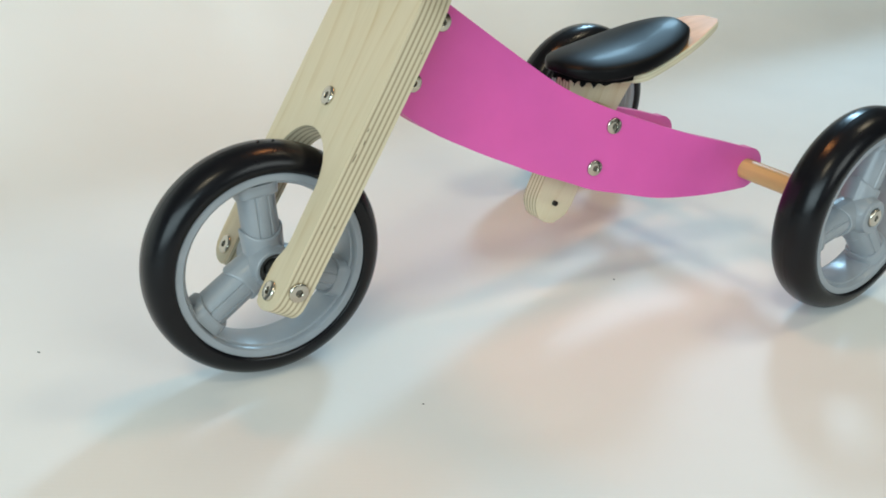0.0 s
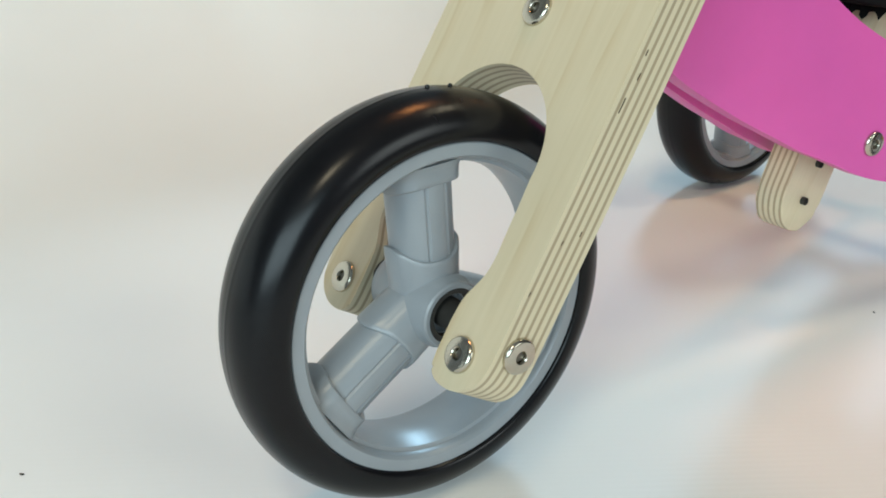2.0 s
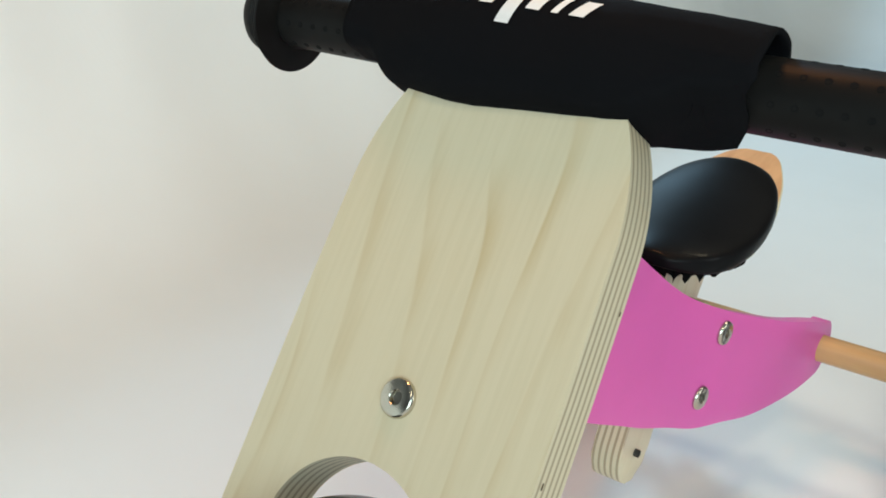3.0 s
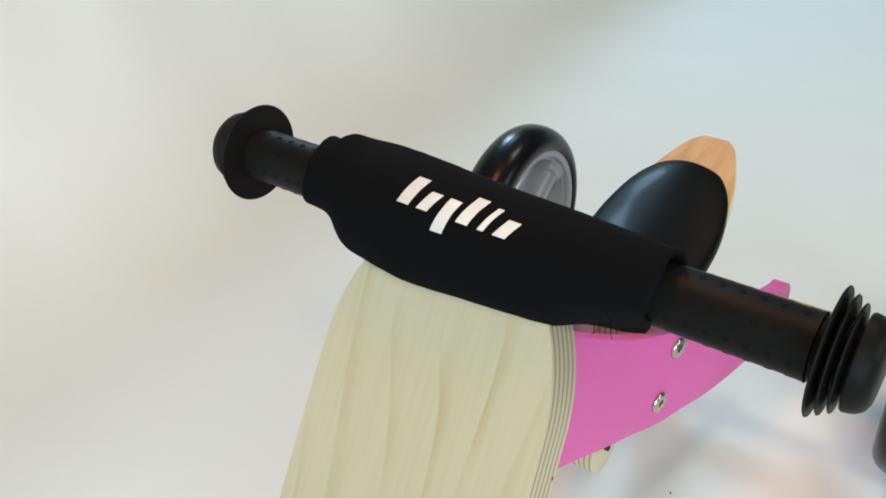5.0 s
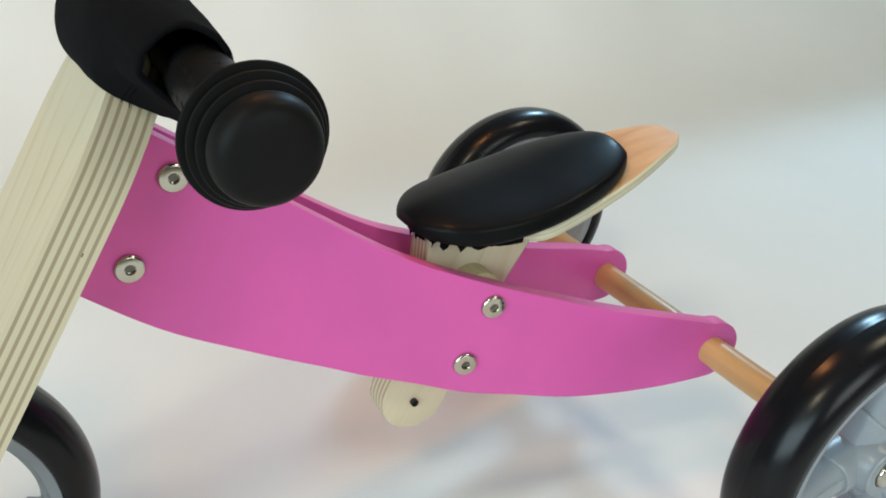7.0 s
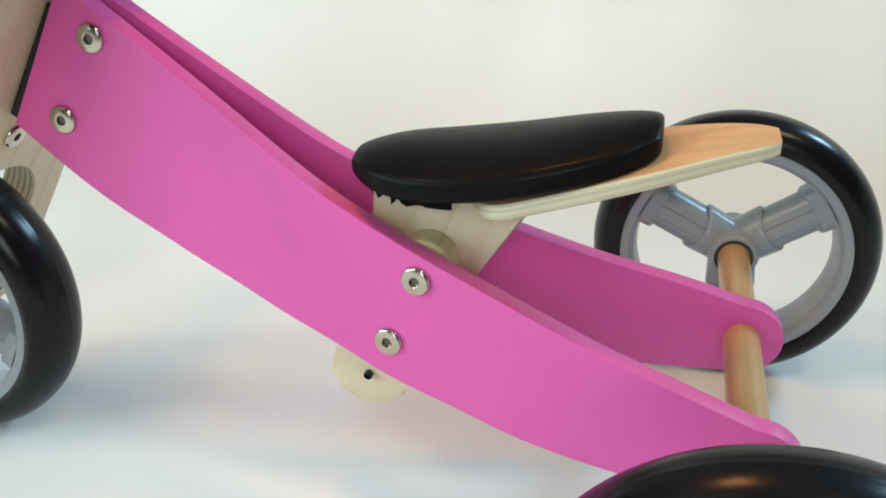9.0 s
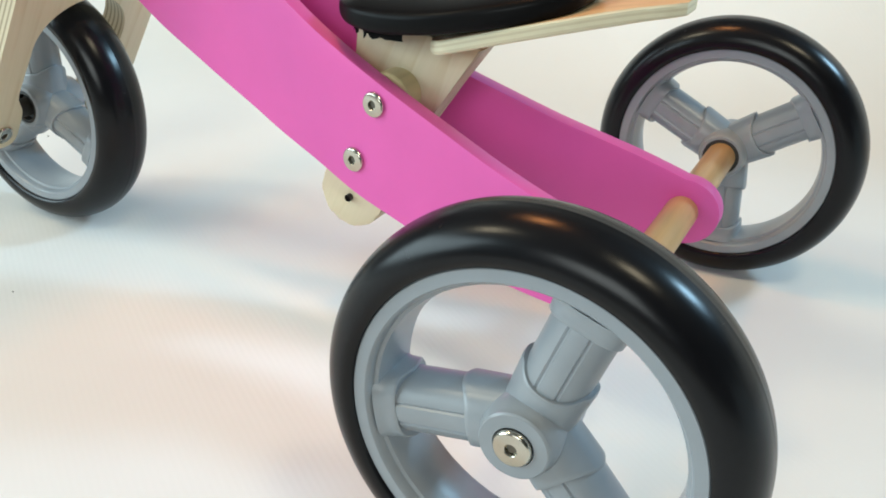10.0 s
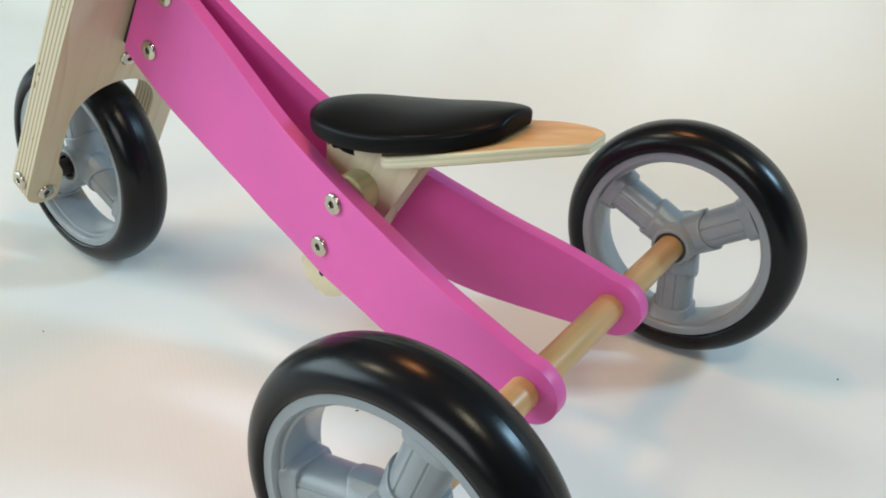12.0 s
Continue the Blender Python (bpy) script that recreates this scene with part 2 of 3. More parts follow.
def spline(xs, ys):
    """A natural cubic through the given knots."""
    xs, ys = np.array(xs, float), np.array(ys, float)
    n = len(xs)
    h = np.diff(xs)
    a = np.eye(n)
    r = np.zeros(n)
    for i in range(1, n - 1):
        a[i, i - 1], a[i, i], a[i, i + 1] = h[i - 1], 2 * (h[i - 1] + h[i]), h[i]
        r[i] = 6 * ((ys[i + 1] - ys[i]) / h[i] - (ys[i] - ys[i - 1]) / h[i - 1])
    k = np.linalg.solve(a, r)

    def at(x):
        x = min(max(x, xs[0]), xs[-1])
        i = min(max(int(np.searchsorted(xs, x)) - 1, 0), n - 2)
        p, q = (xs[i + 1] - x) / h[i], (x - xs[i]) / h[i]
        return float(p * ys[i] + q * ys[i + 1] + ((p**3 - p) * k[i] + (q**3 - q) * k[i + 1]) * h[i] ** 2 / 6)

    return at


def lathe(profile, segs=64, closed=False):
    """Revolves (radius, along y) round the y axis."""
    bm = bmesh.new()
    rings = []
    for r, y in profile:
        if r < 1e-6:
            rings.append([bm.verts.new((0, y, 0))])
        else:
            rings.append([bm.verts.new((r * math.cos(2 * math.pi * k / segs), y, r * math.sin(2 * math.pi * k / segs))) for k in range(segs)])
    pairs = list(zip(rings, rings[1:])) + ([(rings[-1], rings[0])] if closed else [])
    for lo, hi in pairs:
        for k in range(segs):
            j = (k + 1) % segs
            if len(lo) == 1 and len(hi) == 1:
                continue
            if len(lo) == 1:
                bm.faces.new((lo[0], hi[j], hi[k]))
            elif len(hi) == 1:
                bm.faces.new((lo[k], lo[j], hi[0]))
            else:
                bm.faces.new((lo[k], lo[j], hi[j], hi[k]))
    return bm


def soften(bm, width, segments=2, angle=50):
    sharp = [e for e in bm.edges if len(e.link_faces) == 2 and e.calc_face_angle(0) > radians(angle)]
    bmesh.ops.bevel(bm, geom=sharp, offset=width, segments=segments, profile=0.6, affect="EDGES", clamp_overlap=True)
    return bm


def prism(outline, lo, hi, bevel=0.0015):
    """A plate with the given outline in local x, y and its thickness along z."""
    bm = bmesh.new()
    a = [bm.verts.new((x, y, lo)) for x, y in outline]
    b = [bm.verts.new((x, y, hi)) for x, y in outline]
    n = len(outline)
    for k in range(n):
        j = (k + 1) % n
        bm.faces.new((a[k], a[j], b[j], b[k]))
    bm.faces.new(list(reversed(a)))
    bm.faces.new(b)
    if bevel:
        rim = [e for e in bm.edges if len(e.link_faces) == 2 and any(len(f.verts) == n for f in e.link_faces)]
        bmesh.ops.bevel(bm, geom=rim, offset=bevel, segments=2, profile=0.6, affect="EDGES")
    caps = [f for f in bm.faces if len(f.verts) > 4]
    bmesh.ops.triangulate(bm, faces=caps)
    return bm


def arc(cx, cy, r, a0, a1, n=12, ry=None):
    ry = r if ry is None else ry
    return [(cx + r * math.cos(radians(a0 + (a1 - a0) * k / n)), cy + ry * math.sin(radians(a0 + (a1 - a0) * k / n))) for k in range(n + 1)]


def loft(sections, cap=True):
    """Joins rings of equally many points."""
    bm = bmesh.new()
    rings = [[bm.verts.new(p) for p in s] for s in sections]
    n = len(rings[0])
    for lo, hi in zip(rings, rings[1:]):
        for k in range(n):
            j = (k + 1) % n
            bm.faces.new((lo[k], lo[j], hi[j], hi[k]))
    if cap:
        bm.faces.new(list(reversed(rings[0])))
        bm.faces.new(rings[-1])
    return bm


def frame_of(origin, x, y, z):
    m = Matrix.Identity(4)
    for c, axis in enumerate((x, y, z)):
        for r in range(3):
            m[r][c] = axis[r]
    m.translation = origin
    return m


MESHES = {}


def once(key, make, smooth=35):
    if key not in MESHES:
        MESHES[key] = mesh_from(key, make(), smooth)
    return MESHES[key]


# ------------------------------------------------------------- backdrop and room
GROUND = 0.0036


def backdrop():
    """One white sheet: flat on the floor, swept up behind the tricycle and at its far east end."""
    bm = bmesh.new()
    flat, radius, top = 0.46, 0.30, 0.60
    path = [(-1.0 + (flat + 1.0) * k / 92, 0.0) for k in range(47 * 2 - 1)]
    path += [(flat + radius * math.sin(a), radius - radius * math.cos(a)) for a in [radians(84) * k / 16 for k in range(1, 17)]]
    y0, z0 = path[-1]
    path += [(y0 + 0.1 * (z - z0), z) for z in np.linspace(z0 + 0.02, top, 14)]
    cols = np.concatenate([np.linspace(-3.2, -0.9, 44)[:-1], np.linspace(-0.9, 0.9, 150), np.linspace(0.9, 4.2, 56)[1:]])
    grid = []
    for y, z in path:
        row = []
        for x in cols:
            bend = max(0.0, min(1.0, (x - 2.3) / 1.5))
            rise = 0.9 * bend * bend * (3 - 2 * bend)
            lift = max(0.0, min(1.0, (y - 0.30) / 0.35))
            fold = 0.011 * lift * noise.noise((x * 3.1 + y, y * 1.2, z * 1.7)) + 0.004 * lift * noise.noise((x * 9, y * 3, z * 4))
            # one shallow crease pressed into the floor part
            off = abs((x + 0.62) * 0.83 - (y - 0.444) * 0.558)
            crease = 0.0022 * math.exp(-(off / 0.012) ** 2) * max(0.0, 1 - abs(y - 0.55) / 0.17)
            off = abs((x + 0.1575) * 0.82 - (y + 0.3204) * 0.57)
            crease += 0.0012 * math.exp(-(off / 0.008) ** 2) * max(0.0, 1 - abs(y + 0.342) / 0.032)
            row.append(bm.verts.new((x, y - fold * 1.4, z + fold * 0.5 + GROUND - crease + rise)))
        grid.append(row)
    for r0, r1 in zip(grid, grid[1:]):
        for k in range(len(cols) - 1):
            bm.faces.new((r0[k], r0[k + 1], r1[k + 1], r1[k]))
    me = mesh_from("backdrop", bm, 180)
    me.materials.append(M_BACKDROP)
    return tagged(new("backdrop", me), "white ribbed fabric backdrop swept up from the floor", "backdrop", kind="structure")


backdrop()


def speck(x, y, r, seed):
    """A crumb of lint on the fabric."""
    bm = bmesh.new()
    rng = random.Random(seed)
    bmesh.ops.create_icosphere(bm, subdivisions=2, radius=r)
    for v in bm.verts:
        v.co = Vector((v.co.x * 1.7, v.co.y, v.co.z * 0.5)) * rng.uniform(0.7, 1.2)
    me = mesh_from("lint", bm)
    me.materials.append(M_HOLE)
    ob = new("lint", me)
    ob.matrix_world = pose(x, y, GROUND + r * 0.3, 0, 0, 40 * seed)
    return tagged(ob, "tiny dark crumb of lint on the white fabric", "lint", "lint on the fabric")


speck(-0.1478, -0.0430, 0.0008, 1)
speck(0.1362, 0.2142, 0.0008, 2)
speck(-0.6545, 0.1223, 0.0008, 3)
speck(-0.4235, -0.1144, 0.0006, 4)
speck(0.1697, 0.3514, 0.0006, 5)


def slab(name, lo, hi, material, label, category):
    bm = bmesh.new()
    bmesh.ops.create_cube(bm, size=1.0)
    for v in bm.verts:
        v.co = Vector([lo[i] + (v.co[i] + 0.5) * (hi[i] - lo[i]) for i in range(3)])
    me = mesh_from(name, bm)
    me.materials.append(material)
    return tagged(new(name, me), label, category, kind="structure")


slab("floor", (-4.6, -4.6, -0.12), (4.6, 1.9, -0.004), M_ROOMFLOOR, "brown room floor under the white fabric", "floor")
# unseen ceiling and walls, added dark to cut bounce light and reflections in black parts
slab("ceiling", (-4.6, -4.6, 2.5), (4.6, 1.9, 2.6), M_CEILING, "unseen dark grey room ceiling", "ceiling")
slab("wall_north", (-4.7, 1.8, -0.1), (4.7, 1.9, 2.5), M_WALL, "unseen plain dark wall behind the backdrop", "wall")
slab("wall_south", (-4.7, -4.7, -0.1), (4.7, -4.6, 2.5), M_WALL, "unseen plain dark room wall", "wall")
slab("wall_west", (-4.7, -4.6, -0.1), (-4.6, 1.8, 2.5), M_WALL, "unseen plain dark room wall", "wall")
slab("wall_east", (4.6, -4.6, -0.1), (4.7, 1.8, 2.5), M_WALL, "unseen plain dark room wall", "wall")

# ------------------------------------------------------------- the tricycle
trike = thing("tricycle", "child's wooden tricycle with pink frame and grey wheels", "tricycle")

# fork frame: u across, v up the board, w towards the rear
FORK_O = Vector((-0.3992, 0.0014, 0.2631))
FORK_U = Vector((0.0591, 0.9980, -0.0245)).normalized()
FORK_V = Vector((0.5156, -0.0095, 0.8568)).normalized()
FORK_W = FORK_U.cross(FORK_V).normalized()
FORK_U = FORK_V.cross(FORK_W)
FORK = frame_of(FORK_O, FORK_U, FORK_V, FORK_W)


def bolt(parent, m, r=0.0079, name="bolt"):
    """A flat furniture bolt with a bevelled head and a hexagon socket; its axis is local y, the head looks to -y."""
    def head():
        return lathe([(0.0027, 0.0), (r, 0.0), (r, -0.0009), (r * 0.97, -0.0016), (r * 0.90, -0.0023), (r * 0.84, -0.0025), (0.0030, -0.0026), (0.0027, -0.0023), (0.0026, -0.0004), (0, -0.0004)], 40)

    def socket():
        return lathe([(0.0, -0.0009), (0.0025, -0.0009), (0.0025, 0.0)], 6)

    ob = part(name, once("bolt_%d" % round(r * 1e4), head, 30), M_NICKEL, parent, "round nickel bolt head with hexagon socket", m)
    part("socket", once("socket", socket), M_SOCKET, ob)
    return ob


NUBS = (120.0, 113.0)


def nub_mesh():
    """The stub of a casting vent on the crown of a tyre."""
    return loft([[(0.0955 + h, r * math.cos(a), r * math.sin(a)) for a in [2 * math.pi * k / 10 for k in range(10)]] for h, r in ((0.0, 0.0014), (0.0012, 0.0011), (0.0019, 0.0009), (0.0022, 0.0004))])


def wheel(m, spin, bolt_side):
    """A moulded wheel: grey rim, hub and three tubular spokes, black tyre. Axis is local y."""
    def rim_mesh():
        return lathe([(0.0772, -0.0185), (0.0765, -0.0195), (0.0712, -0.0195), (0.0703, -0.0187), (0.0697, -0.0172), (0.0693, -0.0146), (0.0676, -0.0140), (0.0660, -0.006), (0.0657, 0.0),
                      (0.0660, 0.006), (0.0676, 0.0140), (0.0693, 0.0146), (0.0697, 0.0172), (0.0703, 0.0187), (0.0712, 0.0195), (0.0765, 0.0195), (0.0772, 0.0185)], 96, True)

    def tyre_mesh():
        def flank(k):
            a = math.pi * k / 30
            c, d = math.cos(a), math.sin(a)
            return (0.0790 + 0.0175 * d ** 0.91, -0.0215 * math.copysign(abs(c) ** 0.91, c))

        prof = [(0.0766, -0.0175), (0.0770, -0.0196), (0.0778, -0.0210)] + [flank(k) for k in range(1, 15)]
        prof += [(0.09645, -0.0009), (0.09655, -0.0003), (0.09655, 0.0003), (0.09645, 0.0009)]
        prof += [flank(k) for k in range(16, 30)] + [(0.0778, 0.0210), (0.0770, 0.0196), (0.0766, 0.0175)]
        return lathe(prof, 128, True)

    def spoke_mesh():
        """A round tube along x with two narrow grooves on each side."""
        secs = []
        for x, r in [(0.018, 0.0146), (0.0690, 0.0149)]:
            ring = []
            for k in range(96):
                a = 2 * math.pi * k / 96
                d = min(abs((math.degrees(a) - g + 180) % 360 - 180) for g in (71, 109, 251, 289))
                rr = r - (0.0008 if d < 2.2 else 0.0)
                ring.append((x, rr * math.sin(a), rr * math.cos(a)))
            secs.append(ring)
        return loft(secs)

    def foot_mesh():
        """A boxy sleeve that flares into the rim, its lip drawn out at the two flanks."""
        secs = []
        for x, r, lip in [(0.0582, 0.0134, 1.0), (0.0578, 0.0158, 1.0), (0.0584, 0.0163, 1.0), (0.0612, 0.0165, 0.8), (0.0640, 0.0167, 0.4), (0.0662, 0.0175, 0.0), (0.0686, 0.0186, 0.0)]:
            ring = []
            for k in range(64):
                a = 2 * math.pi * k / 64
                c, d = math.cos(a), math.sin(a)
                q = (abs(c) ** 3.2 + abs(d) ** 3.2) ** (-1 / 3.2)
                ring.append((x - lip * (0.0034 * abs(c) ** 6 - 0.0010 * d * d), 0.94 * r * q * d, r * q * c))
            secs.append(ring)
        return loft(secs)

    def collar_mesh():
        """The sleeve at the hub that grips a spoke, with a saddle-shaped lip."""
        secs = []
        for x, r in [(0.0, 0.0158), (0.0190, 0.0161), (0.0235, 0.0163), (0.0252, 0.0162), (0.0258, 0.0158), (0.0258, 0.0140)]:
            ring = []
            for k in range(64):
                a = 2 * math.pi * k / 64
                lip = 0.0042 * math.cos(a) ** 4 - 0.0014 * math.sin(a) ** 2 if x > 0.015 else 0.0
                tab = 0.0007 if abs(math.cos(a)) > 0.90 and x > 0.0 and r > 0.014 else 0.0
                ring.append((x + lip, (r + tab) * 1.02 * math.sin(a), (r + tab) * math.cos(a)))
            secs.append(ring)
        return loft(secs)

    def hub_mesh():
        inner, outer = (0.0130, 0.0091) if bolt_side else (0.0130, 0.0130)
        prof = [(0.0098, -0.016), (outer, -0.017), (outer, -0.0225), (0.0148, -0.0225), (0.0156, -0.0217), (0.0159, -0.0185), (0.0172, -0.0165), (0.0172, 0.0165),
                (0.0159, 0.0185), (0.0156, 0.0217), (0.0148, 0.0225), (inner, 0.0225), (inner, 0.017), (0.0098, 0.016)]
        return lathe(prof, 56, True)

    def bushing_mesh():
        return lathe([(0.0104, 0.0150), (0.0129, 0.0150), (0.0129, 0.0218), (0.0104, 0.0221)], 40, True)

    rim = part("wheel", once("rim", rim_mesh), M_RIM, trike, "grey plastic wheel with three spokes and black tyre", m)
    tyre = part("tyre", once("tyre", tyre_mesh, 60), M_TYRE, rim, "glossy black tyre")
    if not bolt_side:
        for at in NUBS:
            part("moulding_nub", once("nub", nub_mesh), M_TYRE, tyre, "short moulding nub", Matrix.Rotation(-radians(at), 4, "Y"))
    flip = Matrix.Rotation(math.pi if bolt_side > 0 else 0.0, 4, "Z")
    part("hub", once("hub_%d" % abs(bolt_side), hub_mesh), M_RIM, rim, "", flip)
    part("bushing", once("bushing", bushing_mesh), M_HOLE, rim, "black axle bushing", flip)
    if not bolt_side:
        part("bushing", once("bushing", bushing_mesh), M_HOLE, rim, "black axle bushing", Matrix.Rotation(math.pi, 4, "Z"))
    for k in range(3):
        turn = Matrix.Rotation(-radians(spin + 120 * k), 4, "Y")
        part("spoke", once("spoke", spoke_mesh, 30), M_RIM, rim, "", turn)
        part("spoke_foot", once("spoke_foot", foot_mesh), M_RIM, rim, "", turn)
        part("spoke_collar", once("spoke_collar", collar_mesh, 40), M_RIM, rim, "", turn)
    return rim


def glide(points, n):
    """A smooth line through the points."""
    out = []
    for i in range(len(points) - 1):
        p = [Vector(points[max(0, min(len(points) - 1, i + k))]) for k in (-1, 0, 1, 2)]
        for q in range(n):
            t = q / n
            c = 0.5 * (2 * p[1] + (p[2] - p[0]) * t + (2 * p[0] - 5 * p[1] + 4 * p[2] - p[3]) * t * t + (3 * p[1] - p[0] - 3 * p[2] + p[3]) * t ** 3)
            out.append((c.x, c.y))
    return out


def fork_board():
    half = arc(0.0, 0.020, 0.0634, 90, 4, 28, 0.085)
    half += [(0.0640, 0.004), (0.0650, -0.03), (0.0656, -0.07), (0.0660, -0.12), (0.0660, -0.19)]
    foot = [(0.0660, -0.1900), (0.0656, -0.1980), (0.0640, -0.2048), (0.0598, -0.2104), (0.0537, -0.2140), (0.0465, -0.2153), (0.0395, -0.2145), (0.0352, -0.2110), (0.0340, -0.2050),
            (0.0339, -0.1975), (0.0340, -0.1885), (0.0353, -0.1790), (0.0390, -0.1712), (0.0416, -0.1650), (0.0424, -0.1570), (0.0420, -0.1480), (0.0417, -0.1350)]
    half += glide(foot, 5)
    half += arc(0.0, -0.1190, 0.0412, -5, 80, 18, 0.0400)
    other = [(-x, y) for x, y in reversed(half)]
    outline = half + [(0.0, -0.079)] + other
    bm = prism(outline, -PLY_T / 2, PLY_T / 2, 0.0016)
    return part("fork_board", bm, M_FORK, trike, "pale birch plywood fork board with arched cut-out", FORK)


fork = fork_board()


def in_fork(u, v, w, turn=Matrix.Identity(4)):
    """A place in the fork's own axes, w from the middle of the board."""
    return Matrix.Translation((u, v, w)) @ turn


def ply_gap(v, w, long):
    """A short dark void between the layers, on the edge of the board."""
    bm = bmesh.new()
    bmesh.ops.create_cube(bm, size=1.0, matrix=Matrix.Translation((-0.0660, v, w)) @ Matrix.Diagonal((0.0005, long * 0.55, 0.0005, 1)))
    return part("ply_gap", soften(bm, 0.0002, 1), M_VOID, fork, "dark gap between plywood layers")


for v, w, long in ((-0.0605, -0.0072, 0.0050), (-0.0700, -0.0055, 0.0060), (-0.1350, 0.0030, 0.0045), (-0.1415, -0.0045, 0.0040), (-0.1650, -0.0090, 0.0040), (0.0052, 0.0045, 0.0035), (-0.0830, -0.0072, 0.0120)):
    ply_gap(v, w, long)

HEAD_FRONT = Matrix.Rotation(radians(90), 4, "X")
HEAD_BACK = Matrix.Rotation(radians(-90), 4, "X")
for u in (-0.0480, 0.0480):
    bolt(fork, in_fork(u, -0.2000, -PLY_T / 2, HEAD_FRONT))
    bolt(fork, in_fork(u, -0.2000, PLY_T / 2, HEAD_BACK))
bolt(fork, in_fork(0.0, -0.0526, -PLY_T / 2, HEAD_FRONT))
bolt(fork, in_fork(0.0, -0.0526, PLY_T / 2, HEAD_BACK))
for u, side in ((-0.0660, -1), (0.0660, 1)):
    bolt(fork, in_fork(u, -0.1897, 0.0, Matrix.Rotation(radians(-90 if side < 0 else 90), 4, "Z")))
part("axle", lathe([(0.0, -0.064), (0.0072, -0.064), (0.0072, 0.064), (0.0, 0.064)], 28), M_HOLE, fork, "dark axle through the hub", in_fork(0, -0.1897, 0.0) @ Matrix.Rotation(radians(-90), 4, "Z"))

# front wheel: its axis is the fork's u
FRONT = frame_of(FORK_O + FORK_V * -0.1897, FORK_W, FORK_U, FORK_W.cross(FORK_U))
wheel(FRONT, 125 if FORK_W.cross(FORK_U).dot(FORK_V) > 0 else -125, 0)
wheel(pose(0, -0.1866, 0.1), 70, -1)
wheel(pose(0, 0.1866, 0.1), 33, 1)

# ---- pink side panels
TOP = spline([-0.3585, -0.337, -0.312, -0.281, -0.2522, -0.2256, -0.1935, -0.160, -0.119, -0.078, -0.0337, 0.0], [0.3020, 0.2865, 0.2686, 0.2466, 0.2262, 0.2086, 0.1920, 0.1774, 0.1615, 0.1464, 0.1328, 0.1215])
LOW = spline([-0.4020, -0.381, -0.3549, -0.322, -0.2957, -0.269, -0.2475, -0.2139, -0.1865, -0.150, -0.1177, -0.0826, -0.0473, 0.0], [0.2245, 0.2065, 0.1868, 0.1682, 0.1546, 0.1420, 0.1316, 0.1180, 0.1063, 0.0962, 0.0873, 0.0821, 0.0797, 0.0785])
HALF = spline([-0.43, -0.355, -0.27, -0.176, -0.09, -0.04, 0.0, 0.03], [0.0145, 0.0155, 0.0230, 0.0378, 0.0530, 0.0615, 0.0655, 0.0668])
PANEL_T = 0.0115


def centre(x):
    return -0.004 * x


def panel(side):
    """One bent plywood panel, painted pink; side -1 is the near one, 1 the far one."""
    cols = []
    for k in range(49):
        s = k / 48
        lo, hi = -0.402 + 0.402 * s, -0.3585 + 0.3585 * s
        cols.append(((lo, LOW(lo)), (hi, TOP(hi))))
    # rounded tail
    for k in range(1, 13):
        a = radians(90 * k / 13)
        x = 0.0232 * math.sin(a)
        cols.append(((x, 0.1000 - 0.0215 * math.cos(a)), (x, 0.1000 + 0.0215 * math.cos(a))))
    bm = bmesh.new()
    faces = []
    for depth in (0.0, PANEL_T):
        rows = []
        for (x0, z0), (x1, z1) in cols:
            rows.append([bm.verts.new((x0 + (x1 - x0) * t, centre(x0 + (x1 - x0) * t) + side * (HALF(x0 + (x1 - x0) * t) - depth), z0 + (z1 - z0) * t)) for t in [i / 8 for i in range(9)]])
        tail = bm.verts.new((0.0232, centre(0.0232) + side * (HALF(0.0232) - depth), 0.1000))
        for r0, r1 in zip(rows, rows[1:]):
            for i in range(8):
                bm.faces.new((r0[i], r0[i + 1], r1[i + 1], r1[i]))
        for i in range(8):
            bm.faces.new((rows[-1][i], rows[-1][i + 1], tail))
        faces.append((rows, tail))
    (ra, ta), (rb, tb) = faces
    rim_a = [r[0] for r in ra] + [ta] + [r[8] for r in reversed(ra)] + [ra[0][i] for i in range(7, 0, -1)]
    rim_b = [r[0] for r in rb] + [tb] + [r[8] for r in reversed(rb)] + [rb[0][i] for i in range(7, 0, -1)]
    n = len(rim_a)
    for k in range(n):
        j = (k + 1) % n
        bm.faces.new((rim_a[k], rim_a[j], rim_b[j], rim_b[k]))
    bmesh.ops.recalc_face_normals(bm, faces=bm.faces)
    soften(bm, 0.0018, 2, 60)
    return part("side_panel", bm, M_PINK, trike, "pink painted bent plywood side panel")


near_panel, far_panel = panel(-1), panel(1)


def on_panel(x, z, side):
    dx = (HALF(x + 0.01) - HALF(x - 0.01)) / 0.02
    yaw = math.atan2(-dx, 1)
    m = pose(x, centre(x) + side * (HALF(x) + 0.0002), z)
    return m @ Matrix.Rotation(yaw if side < 0 else math.pi - yaw, 4, "Z")


for x, z in ((-0.3705, 0.2289), (-0.3444, 0.2741), (-0.1841, 0.1275), (-0.1676, 0.1661)):
    bolt(near_panel, on_panel(x, z, -1))

# rear axle dowel
part("rear_axle", lathe([(0.0, -0.182), (0.0098, -0.182), (0.0104, -0.180), (0.0104, 0.180), (0.0098, 0.182), (0.0, 0.182)], 40), M_DOWEL, trike, "round varnished wooden rear axle", pose(0, 0, 0.1))
for side in (-1, 1):
    bolt(trike, pose(0, side * 0.2091, 0.1) @ Matrix.Rotation(0 if side < 0 else math.pi, 4, "Z"), 0.0085, "hub_bolt")

